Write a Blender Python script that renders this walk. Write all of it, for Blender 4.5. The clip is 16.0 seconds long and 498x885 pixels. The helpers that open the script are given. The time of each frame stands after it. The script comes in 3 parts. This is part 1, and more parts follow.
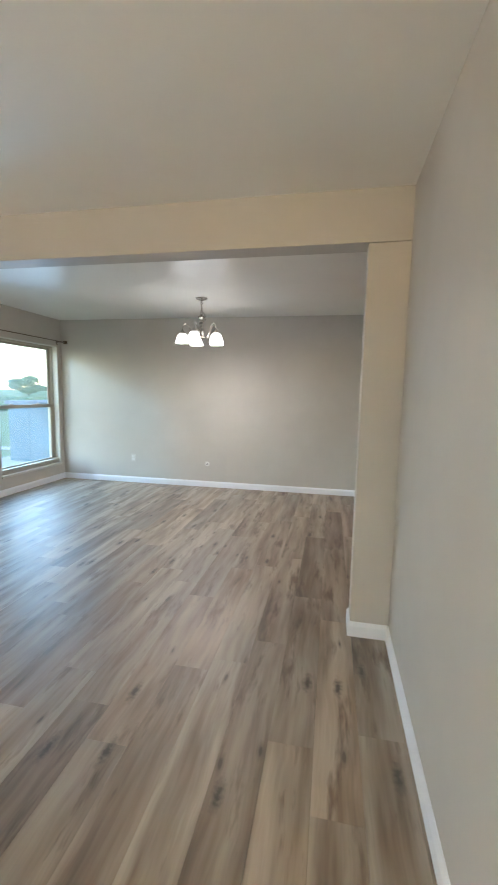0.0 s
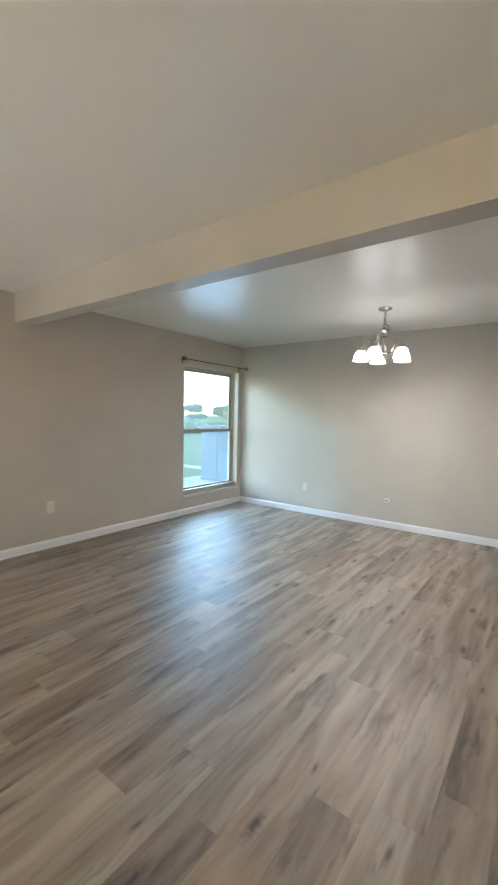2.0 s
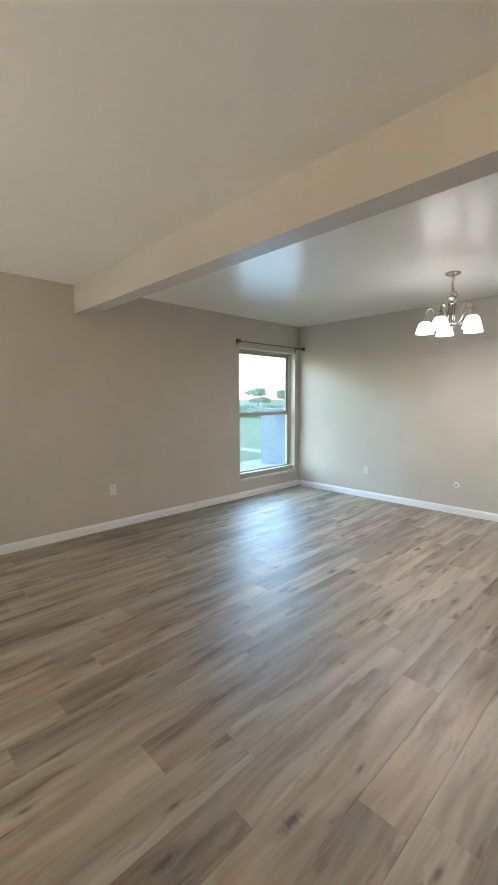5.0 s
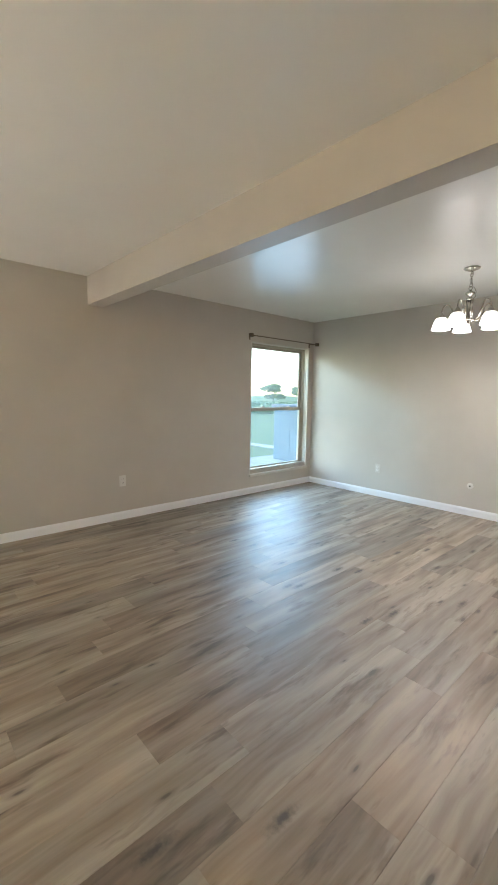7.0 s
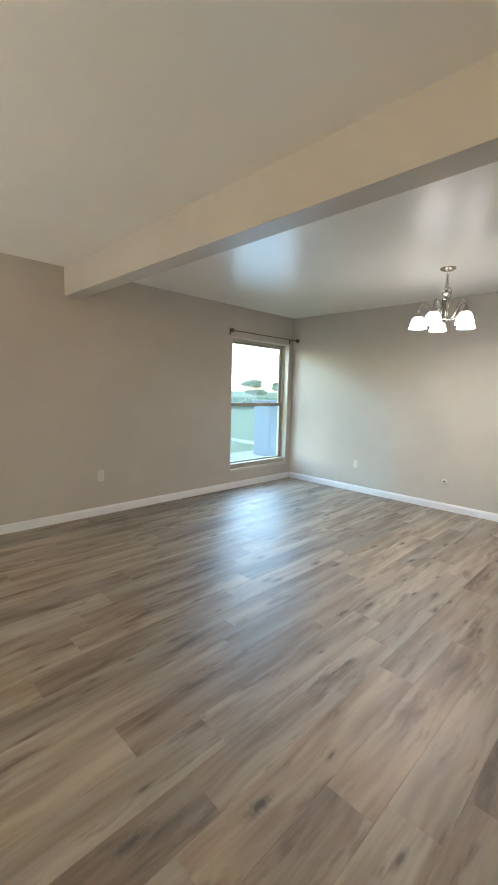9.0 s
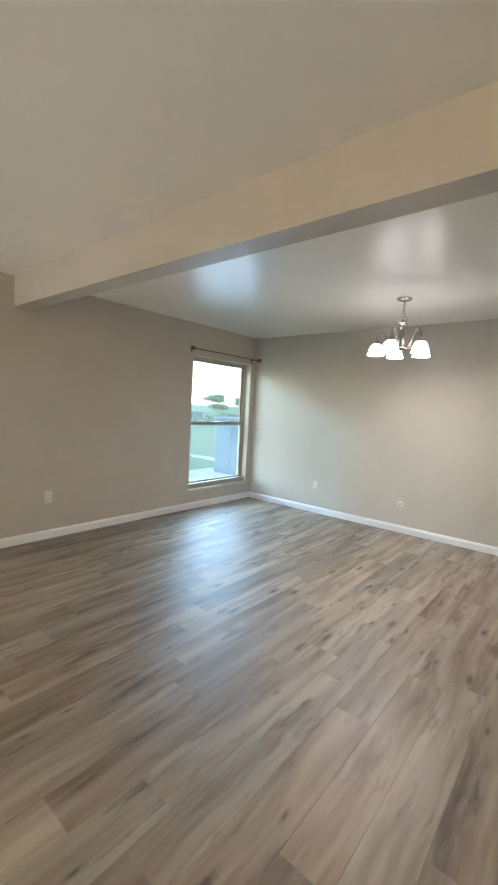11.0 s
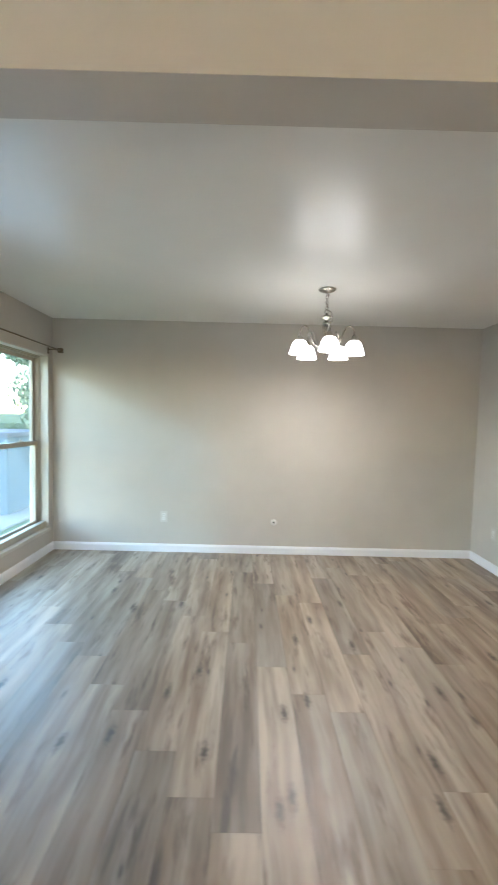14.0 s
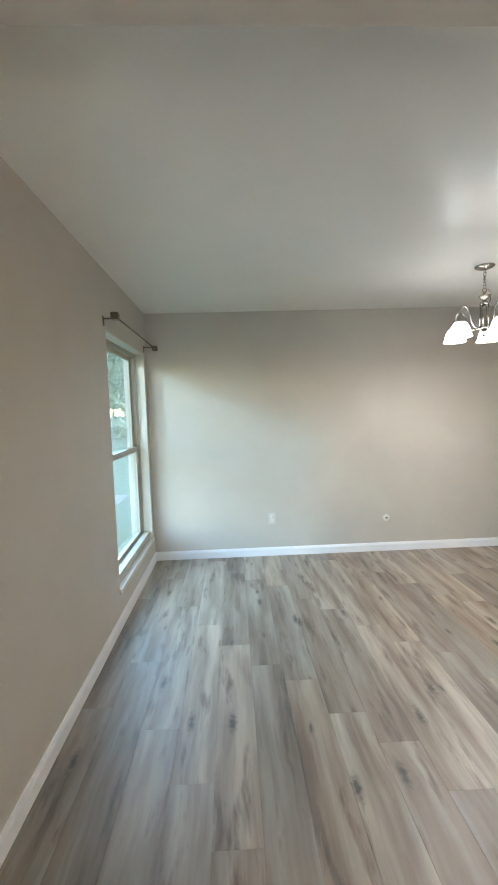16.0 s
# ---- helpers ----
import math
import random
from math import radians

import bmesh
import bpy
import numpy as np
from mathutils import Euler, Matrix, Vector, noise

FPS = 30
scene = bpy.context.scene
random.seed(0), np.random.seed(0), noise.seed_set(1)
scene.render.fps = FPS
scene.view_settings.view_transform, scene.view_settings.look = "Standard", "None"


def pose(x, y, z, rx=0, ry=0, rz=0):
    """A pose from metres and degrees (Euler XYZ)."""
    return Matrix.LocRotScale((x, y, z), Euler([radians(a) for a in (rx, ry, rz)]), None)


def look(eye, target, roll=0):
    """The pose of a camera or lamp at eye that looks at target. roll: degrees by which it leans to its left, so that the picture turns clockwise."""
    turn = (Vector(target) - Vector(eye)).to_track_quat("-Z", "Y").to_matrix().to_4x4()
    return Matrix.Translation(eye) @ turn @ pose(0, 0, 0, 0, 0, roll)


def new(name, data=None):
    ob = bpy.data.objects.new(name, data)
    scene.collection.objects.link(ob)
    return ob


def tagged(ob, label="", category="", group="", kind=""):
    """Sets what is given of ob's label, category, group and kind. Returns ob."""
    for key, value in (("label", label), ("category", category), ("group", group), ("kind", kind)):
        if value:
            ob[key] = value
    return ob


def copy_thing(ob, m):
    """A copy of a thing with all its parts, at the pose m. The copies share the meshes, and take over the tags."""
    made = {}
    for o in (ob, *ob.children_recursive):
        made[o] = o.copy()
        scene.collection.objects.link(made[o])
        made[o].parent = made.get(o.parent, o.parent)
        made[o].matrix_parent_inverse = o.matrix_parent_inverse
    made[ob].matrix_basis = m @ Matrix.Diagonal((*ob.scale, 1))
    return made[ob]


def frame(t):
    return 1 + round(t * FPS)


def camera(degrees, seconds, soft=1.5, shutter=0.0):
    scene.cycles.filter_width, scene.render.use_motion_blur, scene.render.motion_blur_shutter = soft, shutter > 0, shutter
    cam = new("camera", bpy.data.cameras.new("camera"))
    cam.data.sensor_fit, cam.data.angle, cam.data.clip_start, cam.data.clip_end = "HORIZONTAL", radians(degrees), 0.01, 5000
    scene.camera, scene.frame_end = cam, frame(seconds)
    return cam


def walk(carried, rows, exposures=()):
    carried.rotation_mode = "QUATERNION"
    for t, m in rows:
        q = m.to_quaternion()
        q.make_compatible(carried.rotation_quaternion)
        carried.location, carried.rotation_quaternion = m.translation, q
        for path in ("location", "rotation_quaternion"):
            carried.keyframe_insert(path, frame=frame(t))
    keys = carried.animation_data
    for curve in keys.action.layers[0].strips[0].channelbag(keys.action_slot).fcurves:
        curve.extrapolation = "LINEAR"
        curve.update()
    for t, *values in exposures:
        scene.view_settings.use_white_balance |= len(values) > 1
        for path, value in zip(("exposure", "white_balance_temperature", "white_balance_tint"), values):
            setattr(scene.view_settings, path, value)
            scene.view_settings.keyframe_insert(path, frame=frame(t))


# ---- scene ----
cam = camera(62.6, 16.0, soft=1.8, shutter=0.3)
PATH = [
    (0, (0.211, 0.25, 1.383), (-0.178, 2.198, 1.146), 1.1),
    (0.5, (0.232, 0.4, 1.382), (-0.45, 2.265, 1.14), 0.7),
    (1, (0.164, 0.574, 1.37), (-0.729, 2.346, 1.118), 1.0),
    (1.5, (0.097, 0.736, 1.363), (-0.893, 2.463, 1.17), 2.3),
    (2, (0.103, 0.804, 1.367), (-1.089, 2.404, 1.24), 1.3),
    (2.5, (0.067, 0.881, 1.369), (-1.387, 2.243, 1.192), 0.2),
    (3, (0.055, 0.923, 1.365), (-1.466, 2.21, 1.181), -0.9),
    (3.5, (0.087, 0.932, 1.36), (-1.341, 2.321, 1.178), 0.0),
    (6, (0.133, 0.98, 1.348), (-1.297, 2.36, 1.118), -0.4),
    (6.5, (0.138, 0.999, 1.338), (-1.336, 2.33, 1.105), 0.6),
    (7, (0.143, 0.992, 1.339), (-1.326, 2.33, 1.109), 0.9),
    (7.5, (0.14, 0.989, 1.334), (-1.293, 2.364, 1.094), 1.2),
    (8, (0.149, 0.987, 1.338), (-1.255, 2.386, 1.074), 1.5),
    (10.5, (0.155, 0.992, 1.341), (-1.227, 2.426, 1.157), 1.7),
    (11, (0.107, 1.07, 1.4), (-1.164, 2.605, 1.228), 3.1),
    (11.5, (-0.074, 1.211, 1.442), (-1.053, 2.95, 1.314), 2.8),
    (12, (-0.363, 1.328, 1.453), (-1.048, 3.205, 1.372), 3.2),
    (12.5, (-0.676, 1.504, 1.453), (-1.113, 3.455, 1.422), 1.6),
    (13, (-1.033, 1.585, 1.453), (-1.2, 3.578, 1.47), 2.0),
    (13.5, (-1.433, 1.64, 1.417), (-1.365, 3.636, 1.301), 2.2),
    (14, (-1.858, 1.642, 1.441), (-1.848, 3.639, 1.327), 1.4),
    (14.5, (-2.284, 1.564, 1.474), (-2.523, 3.546, 1.356), 0.9),
    (15, (-2.56, 1.634, 1.456), (-2.792, 3.613, 1.274), 0.9),
    (15.5, (-2.823, 1.782, 1.476), (-2.96, 3.773, 1.338), -1.7),
    (16, (-3.082, 1.905, 1.469), (-3.009, 3.898, 1.318), -1.8),
]
walk(cam, [(t, look(eye, target, roll)) for t, eye, target, roll in PATH],
     exposures=[(0.0, 3.34, 5900, 11), (3.0, 3.34, 5980, 10), (8.0, 3.36, 6200, 11), (11.0, 3.33, 6180, 11), (12.5, 3.36, 6150, 11), (13.5, 3.48, 6170, 11), (14.5, 3.45, 5980, 9), (16.0, 3.46, 6000, 9)])

# ---- world, sun, lamps ----
world = bpy.data.worlds.new("world")
scene.world = world
world.use_nodes = True
wn = world.node_tree.nodes
sky = wn.new("ShaderNodeTexSky")
sky.sky_type, sky.sun_disc = "NISHITA", False
sky.sun_elevation, sky.sun_rotation = radians(24), radians(232)
sky.dust_density, sky.air_density = 0.1, 1.2
wn["Background"].inputs[1].default_value = 0.105
world.node_tree.links.new(sky.outputs[0], wn["Background"].inputs[0])

sun = new("sun", bpy.data.lights.new("sun", "SUN"))
sun.data.energy, sun.data.angle, sun.data.color = 0.125, radians(7), (0.48, 0.84, 1.0)
sun.matrix_world = look((0, 0, 0), (0.76, 0.50, -0.31))


def lamp(name, at, watts, colour, radius):
    ob = new(name, bpy.data.lights.new(name, "POINT"))
    ob.data.energy, ob.data.color, ob.data.shadow_soft_size = watts, colour, radius
    ob.location = at
    return ob


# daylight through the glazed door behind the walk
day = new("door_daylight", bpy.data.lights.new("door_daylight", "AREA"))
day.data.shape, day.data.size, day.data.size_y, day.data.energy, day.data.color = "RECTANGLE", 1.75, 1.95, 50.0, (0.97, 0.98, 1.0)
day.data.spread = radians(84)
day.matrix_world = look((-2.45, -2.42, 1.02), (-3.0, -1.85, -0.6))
# sky light in the opening of the tall window
pale = new("window_daylight", bpy.data.lights.new("window_daylight", "AREA"))
pale.data.shape, pale.data.size, pale.data.size_y, pale.data.energy, pale.data.color = "RECTANGLE", 1.10, 1.70, 2.4, (0.47, 0.75, 1.0)
pale.data.spread = radians(126)
pale.matrix_world = look((-4.16, 5.29, 1.14), (-1.9, 3.6, -0.25))
CHX, CHY, CEIL = -1.275, 4.808, 2.44
ARM_R, ARMS, ARM_0 = 0.212, 5, -93.0
BULB_Z = 1.985
for i in range(ARMS):
    a = radians(ARM_0 + 72 * i)
    lamp("chandelier_bulb_light", (CHX + ARM_R * math.cos(a), CHY + ARM_R * math.sin(a), BULB_Z - 0.012), 0.72, (1.0, 0.88, 0.85), 0.045)
lamp("hall_ceiling_light", (0.05, -0.60, 2.222), 6.3, (1.0, 0.66, 0.24), 0.016)
lamp("kitchen_ceiling_light", (2.15, 5.10, 2.30), 2.2, (1.0, 0.52, 0.21), 0.09)


# ---- materials ----
def mat(name):
    m = bpy.data.materials.new(name)
    m.use_nodes = True
    return m, m.node_tree.nodes, m.node_tree.links, m.node_tree.nodes["Principled BSDF"]


def setp(b, **kw):
    for k, v in kw.items():
        b.inputs[k.replace("_", " ")].default_value = v


def noise_of(n, l, coord, scale, detail=4.0, rough=0.55, stretch=(1, 1, 1)):
    mp = n.new("ShaderNodeMapping")
    mp.inputs["Scale"].default_value = stretch
    l.new(coord, mp.inputs["Vector"])
    t = n.new("ShaderNodeTexNoise")
    t.inputs["Scale"].default_value, t.inputs["Detail"].default_value, t.inputs["Roughness"].default_value = scale, detail, rough
    l.new(mp.outputs[0], t.inputs["Vector"])
    return t.outputs["Fac"]


def ramp(n, l, fac, stops):
    r = n.new("ShaderNodeValToRGB")
    while len(r.color_ramp.elements) < len(stops):
        r.color_ramp.elements.new(0.5)
    for e, (p, c) in zip(r.color_ramp.elements, stops):
        e.position, e.color = p, (*c, 1)
    l.new(fac, r.inputs[0])
    return r.outputs[0]


def mixc(n, l, kind, fac, a, b):
    m = n.new("ShaderNodeMix")
    m.data_type, m.blend_type = "RGBA", kind
    for s, v in ((m.inputs[0], fac), (m.inputs[6], a), (m.inputs[7], b)):
        if isinstance(v, (int, float)):
            s.default_value = v
        elif isinstance(v, tuple):
            s.default_value = (*v, 1)
        else:
            l.new(v, s)
    return m.outputs[2]


def calc(n, l, op, a, b=0.0, plus=0.0):
    m = n.new("ShaderNodeMath")
    m.operation = op
    for s, v in ((m.inputs[0], a), (m.inputs[1], b), (m.inputs[2], plus)):
        if isinstance(v, (int, float)):
            s.default_value = v
        else:
            l.new(v, s)
    return m.outputs[0]


def bump(n, l, b, height, strength, distance=0.01):
    k = n.new("ShaderNodeBump")
    k.inputs["Strength"].default_value, k.inputs["Distance"].default_value = strength, distance
    l.new(height, k.inputs["Height"])
    l.new(k.outputs[0], b.inputs["Normal"])


def painted(name, colour, rough, vary=0.04, peel=0.05, spec=0.5):
    """Rolled paint: slight cloudy tone, orange-peel relief, uneven sheen."""
    m, n, l, b = mat(name)
    pos = n.new("ShaderNodeNewGeometry").outputs["Position"]
    big = noise_of(n, l, pos, 1.3, 3)
    lo = tuple(c * (1 - vary) for c in colour)
    hi = tuple(min(1, c * (1 + vary)) for c in colour)
    l.new(ramp(n, l, big, [(0.35, lo), (0.65, hi)]), b.inputs["Base Color"])
    mid = noise_of(n, l, pos, 5.0, 3)
    rr = n.new("ShaderNodeMapRange")
    rr.inputs[3].default_value, rr.inputs[4].default_value = rough - 0.05, rough + 0.06
    l.new(mid, rr.inputs[0])
    l.new(rr.outputs[0], b.inputs["Roughness"])
    fine = noise_of(n, l, pos, 260.0, 2)
    soft = noise_of(n, l, pos, 14.0, 2)
    bump(n, l, b, calc(n, l, "ADD", fine, calc(n, l, "MULTIPLY", soft, 2.0)), peel, 0.002)
    setp(b, Specular_IOR_Level=spec)
    return m


WALL = painted("greige_wall_paint", (0.52, 0.488, 0.443), 0.50)
CEILP = painted("semi_gloss_ceiling_paint", (0.80, 0.785, 0.745), 0.31, 0.02, 0.09, 0.6)
TRIM = painted("white_trim_paint", (0.80, 0.81, 0.84), 0.38, 0.02, 0.02)
FADED = painted("dull_outlet_plastic", (0.57, 0.55, 0.51), 0.4, 0.01, 0.0)
RETURN = painted("off_white_window_return_paint", (0.60, 0.585, 0.53), 0.45, 0.04, 0.02)
PLASTIC = painted("white_plastic", (0.70, 0.69, 0.66), 0.35, 0.01, 0.0)
TAUPE = painted("taupe_window_frame", (0.42, 0.385, 0.31), 0.40, 0.05, 0.02)
CABP = painted("pale_grey_cabinet_paint", (0.62, 0.60, 0.62), 0.42, 0.02, 0.02)
HONEY = painted("honey_cabinet_paint", (0.52, 0.30, 0.115), 0.45, 0.05, 0.02)
TILE = painted("tan_ceramic_tile", (0.44, 0.27, 0.115), 0.25, 0.10, 0.02)
GROUT = painted("dark_grout", (0.22, 0.16, 0.10), 0.85, 0.05, 0.1)
COUNTER = painted("butcher_block", (0.52, 0.32, 0.12), 0.30, 0.10, 0.02)
BLUE = painted("blue_painted_metal", (0.050, 0.112, 0.165), 0.5, 0.08, 0.03)
LID = painted("dark_lid", (0.10, 0.11, 0.14), 0.6, 0.06, 0.05)
DARK = painted("dark_hole", (0.02, 0.02, 0.02), 0.6, 0.0, 0.0)
SLOT = painted("slot_shadow_grey", (0.10, 0.10, 0.10), 0.6, 0.0, 0.0)
CONC = painted("pale_concrete", (0.34, 0.32, 0.29), 0.9, 0.12, 0.3)
BARK = painted("bark", (0.14, 0.10, 0.07), 0.9, 0.3, 0.5)
EXTW = painted("exterior_siding", (0.50, 0.47, 0.42), 0.8, 0.05, 0.1)
SUB = painted("subfloor", (0.12, 0.10, 0.08), 0.9, 0.1, 0.1)


def metal(name, colour, rough):
    m, n, l, b = mat(name)
    pos = n.new("ShaderNodeNewGeometry").outputs["Position"]
    f = noise_of(n, l, pos, 60, 3, 0.6, (1, 1, 0.1))
    l.new(ramp(n, l, f, [(0.3, tuple(c * 0.85 for c in colour)), (0.7, colour)]), b.inputs["Base Color"])
    setp(b, Metallic=1.0, Roughness=rough)
    return m


NICKEL = metal("brushed_nickel", (0.46, 0.43, 0.38), 0.25)
BRONZE = metal("bronze_rod_metal", (0.20, 0.16, 0.12), 0.45)


def glow(name, colour, strength, base):
    m, n, l, b = mat(name)
    setp(b, Base_Color=(*base, 1), Roughness=0.3, Emission_Color=(*colour, 1), Emission_Strength=strength)
    return m


SHADE = glow("lit_alabaster_glass", (1.0, 0.96, 0.90), 1.1, (0.85, 0.84, 0.80))
n, l = SHADE.node_tree.nodes, SHADE.node_tree.links
sp = n.new("ShaderNodeSeparateXYZ")
l.new(n.new("ShaderNodeNewGeometry").outputs["Position"], sp.inputs[0])
fade = n.new("ShaderNodeMapRange")
for k, v in enumerate((2.046, 1.965, 0.08, 1.45), 1):
    fade.inputs[k].default_value = v
l.new(sp.outputs["Z"], fade.inputs[0])
l.new(fade.outputs[0], n["Principled BSDF"].inputs["Emission Strength"])
BULB = glow("lit_bulb", (1.0, 0.93, 0.82), 3.0, (0.9, 0.9, 0.9))
DIFFUSER = glow("lit_lamp_diffuser", (1.0, 0.70, 0.38), 1.0, (0.9, 0.88, 0.82))

GLASS = bpy.data.materials.new("window_glass")
GLASS.use_nodes = True
gn, gl = GLASS.node_tree.nodes, GLASS.node_tree.links
gn.remove(gn["Principled BSDF"])
clear, shine, fres, both = gn.new("ShaderNodeBsdfTransparent"), gn.new("ShaderNodeBsdfGlossy"), gn.new("ShaderNodeLayerWeight"), gn.new("ShaderNodeMixShader")
clear.inputs[0].default_value = (0.95, 0.975, 0.97, 1)
shine.inputs["Roughness"].default_value = 0.01
fres.inputs[0].default_value = 0.5
gl.new(calc(gn, gl, "MULTIPLY_ADD", calc(gn, gl, "POWER", fres.outputs["Facing"], 5.0), 0.92, 0.045), both.inputs[0])
gl.new(clear.outputs[0], both.inputs[1])
gl.new(shine.outputs[0], both.inputs[2])
# a small translucent share in the glass puts a pale haze over the view
haze, film_mix = gn.new("ShaderNodeBsdfTranslucent"), gn.new("ShaderNodeMixShader")
haze.inputs[0].default_value = (0.85, 0.9, 0.9, 1)
film_mix.inputs[0].default_value = 0.034
gl.new(both.outputs[0], film_mix.inputs[1])
gl.new(haze.outputs[0], film_mix.inputs[2])
gl.new(film_mix.outputs[0], gn["Material Output"].inputs[0])


def leaf_mat(name, lo, hi):
    m, n, l, b = mat(name)
    g = n.new("ShaderNodeNewGeometry")
    l.new(ramp(n, l, g.outputs["Random Per Island"], [(0.0, lo), (1.0, hi)]), b.inputs["Base Color"])
    setp(b, Roughness=0.6)
    return m


LEAF = leaf_mat("tree_leaves", (0.14, 0.21, 0.12), (0.29, 0.37, 0.23))
HEDGE = leaf_mat("hedge_leaves", (0.12, 0.19, 0.08), (0.26, 0.34, 0.18))

GRASS, n, l, b = mat("lawn_grass")
pos = n.new("ShaderNodeNewGeometry").outputs["Position"]
g1, g2 = noise_of(n, l, pos, 0.35, 4), noise_of(n, l, pos, 30, 4)
l.new(mixc(n, l, "MULTIPLY", 0.6, ramp(n, l, g1, [(0.3, (0.090, 0.14, 0.036)), (0.7, (0.14, 0.19, 0.055))]),
           ramp(n, l, g2, [(0.3, (0.5, 0.5, 0.5)), (0.7, (1, 1, 1))])), b.inputs["Base Color"])
setp(b, Roughness=0.9)
bump(n, l, b, g2, 0.6, 0.04)

# Vinyl plank: printed greige oak, each plank with its own tone (object colour) and cut (object random)
PLANK, n, l, b = mat("vinyl_oak_plank")
tc = n.new("ShaderNodeTexCoord")
info = n.new("ShaderNodeObjectInfo")
off = n.new("ShaderNodeVectorMath")
off.operation = "MULTIPLY_ADD"
l.new(info.outputs["Random"], off.inputs[0])
off.inputs[1].default_value = (37.0, 91.0, 13.0)
l.new(tc.outputs["Object"], off.inputs[2])
at = off.outputs[0]
warp = n.new("ShaderNodeTexNoise")
warp.inputs["Scale"].default_value, warp.inputs["Detail"].default_value = 2.6, 2.0
l.new(at, warp.inputs["Vector"])
wv = n.new("ShaderNodeVectorMath")
wv.operation = "MULTIPLY_ADD"
l.new(warp.outputs["Color"], wv.inputs[0])
wv.inputs[1].default_value = (0.05, 0.0, 0.0)
l.new(at, wv.inputs[2])
at2 = wv.outputs[0]
broad = noise_of(n, l, at2, 1.0, 3, 0.55, (10.0, 0.95, 1))
streak = noise_of(n, l, at2, 1.0, 3, 0.55, (25.0, 1.9, 1))
smudge = noise_of(n, l, at2, 1.0, 4, 0.6, (14.0, 2.3, 1))
grain = noise_of(n, l, at2, 1.0, 4, 0.6, (130.0, 5.0, 1))
c = ramp(n, l, broad, [(0.31, (0.150, 0.104, 0.065)), (0.43, (0.255, 0.202, 0.144)), (0.54, (0.340, 0.285, 0.219)), (0.66, (0.425, 0.370, 0.297))])
c = mixc(n, l, "MULTIPLY", 0.6, c, ramp(n, l, streak, [(0.32, (0.62, 0.58, 0.55)), (0.46, (0.95, 0.94, 0.93)), (0.6, (1.04, 1.04, 1.04))]))
c = mixc(n, l, "MULTIPLY", 0.9, c, ramp(n, l, smudge, [(0.31, (0.32, 0.24, 0.18)), (0.44, (1, 1, 1))]))
c = mixc(n, l, "MULTIPLY", 0.26, c, ramp(n, l, grain, [(0.3, (0.72, 0.70, 0.68)), (0.6, (1.08, 1.08, 1.08))]))
# scattered knots with a drawn-out dark halo
kmap = n.new("ShaderNodeMapping")
kmap.inputs["Scale"].default_value = (7.0, 2.1, 1)
l.new(at2, kmap.inputs["Vector"])
vor = n.new("ShaderNodeTexVoronoi")
vor.voronoi_dimensions = "2D"
vor.inputs["Scale"].default_value = 1.0
l.new(kmap.outputs[0], vor.inputs["Vector"])
sep = n.new("ShaderNodeSeparateColor")
l.new(vor.outputs["Color"], sep.inputs[0])
pick = calc(n, l, "GREATER_THAN", sep.outputs[0], 0.78)
near = ramp(n, l, calc(n, l, "ADD", vor.outputs["Distance"], calc(n, l, "MULTIPLY_ADD", smudge, 0.16)), [(0.11, (1, 1, 1)), (0.135, (0.45, 0.45, 0.45)), (0.20, (0, 0, 0))])
kn = calc(n, l, "MULTIPLY", near, calc(n, l, "MULTIPLY", pick, 0.97))
c = mixc(n, l, "MIX", kn, c, (0.075, 0.056, 0.042))
# the large knots that can be told apart on the floor
geo = n.new("ShaderNodeNewGeometry").outputs["Position"]
KNOTS = [(-1.509, 4.259), (-1.373, 4.53), (-1.09, 3.09), (-1.09, 4.80), (-2.098, 3.906), (-2.242, 3.715), (-3.33, 3.76), (-3.134, 3.746),
         (0.153, 2.104), (0.295, 2.103), (0.414, 2.245), (0.506, 1.673), (-1.703, 3.072), (-1.652, 3.128), (-2.01, 3.33), (-1.644, 3.579),
         (-1.024, 3.299), (-1.515, 3.673), (-1.147, 4.205), (-0.788, 3.758), (-0.30, 4.10), (0.05, 4.229), (0.135, 4.873), (-0.262, 3.491),
         (-0.817, 1.513), (-0.585, 1.551), (-0.63, 1.865), (-0.12, 1.47), (-3.512, 4.062), (-2.671, 4.642), (-2.649, 3.374), (-2.335, 4.737),
         (-2.926, 4.966), (-3.657, 5.204), (-2.446, 3.422), (-2.692, 4.674), (-3.814, 3.576)]
far = None
wob = noise_of(n, l, geo, 45, 3)
for kx, ky in KNOTS:
    v = n.new("ShaderNodeVectorMath")
    v.operation = "SUBTRACT"
    l.new(geo, v.inputs[0])
    v.inputs[1].default_value = (kx, ky, 0)
    w = n.new("ShaderNodeVectorMath")
    w.operation = "MULTIPLY"
    l.new(v.outputs[0], w.inputs[0])
    w.inputs[1].default_value = (1.0, 0.30, 0.0)
    d = n.new("ShaderNodeVectorMath")
    d.operation = "LENGTH"
    l.new(w.outputs[0], d.inputs[0])
    far = d.outputs["Value"] if far is None else calc(n, l, "MINIMUM", far, d.outputs["Value"])
far = calc(n, l, "ADD", far, calc(n, l, "MULTIPLY", calc(n, l, "SUBTRACT", wob, 0.5), 0.03))
kf = ramp(n, l, far, [(0.006, (0.98, 0.98, 0.98)), (0.011, (0.6, 0.6, 0.6)), (0.025, (0, 0, 0))])
c = mixc(n, l, "MIX", kf, c, (0.034, 0.022, 0.014))
c = mixc(n, l, "MULTIPLY", 1.0, c, info.outputs["Color"])
l.new(c, b.inputs["Base Color"])
rr = n.new("ShaderNodeMapRange")
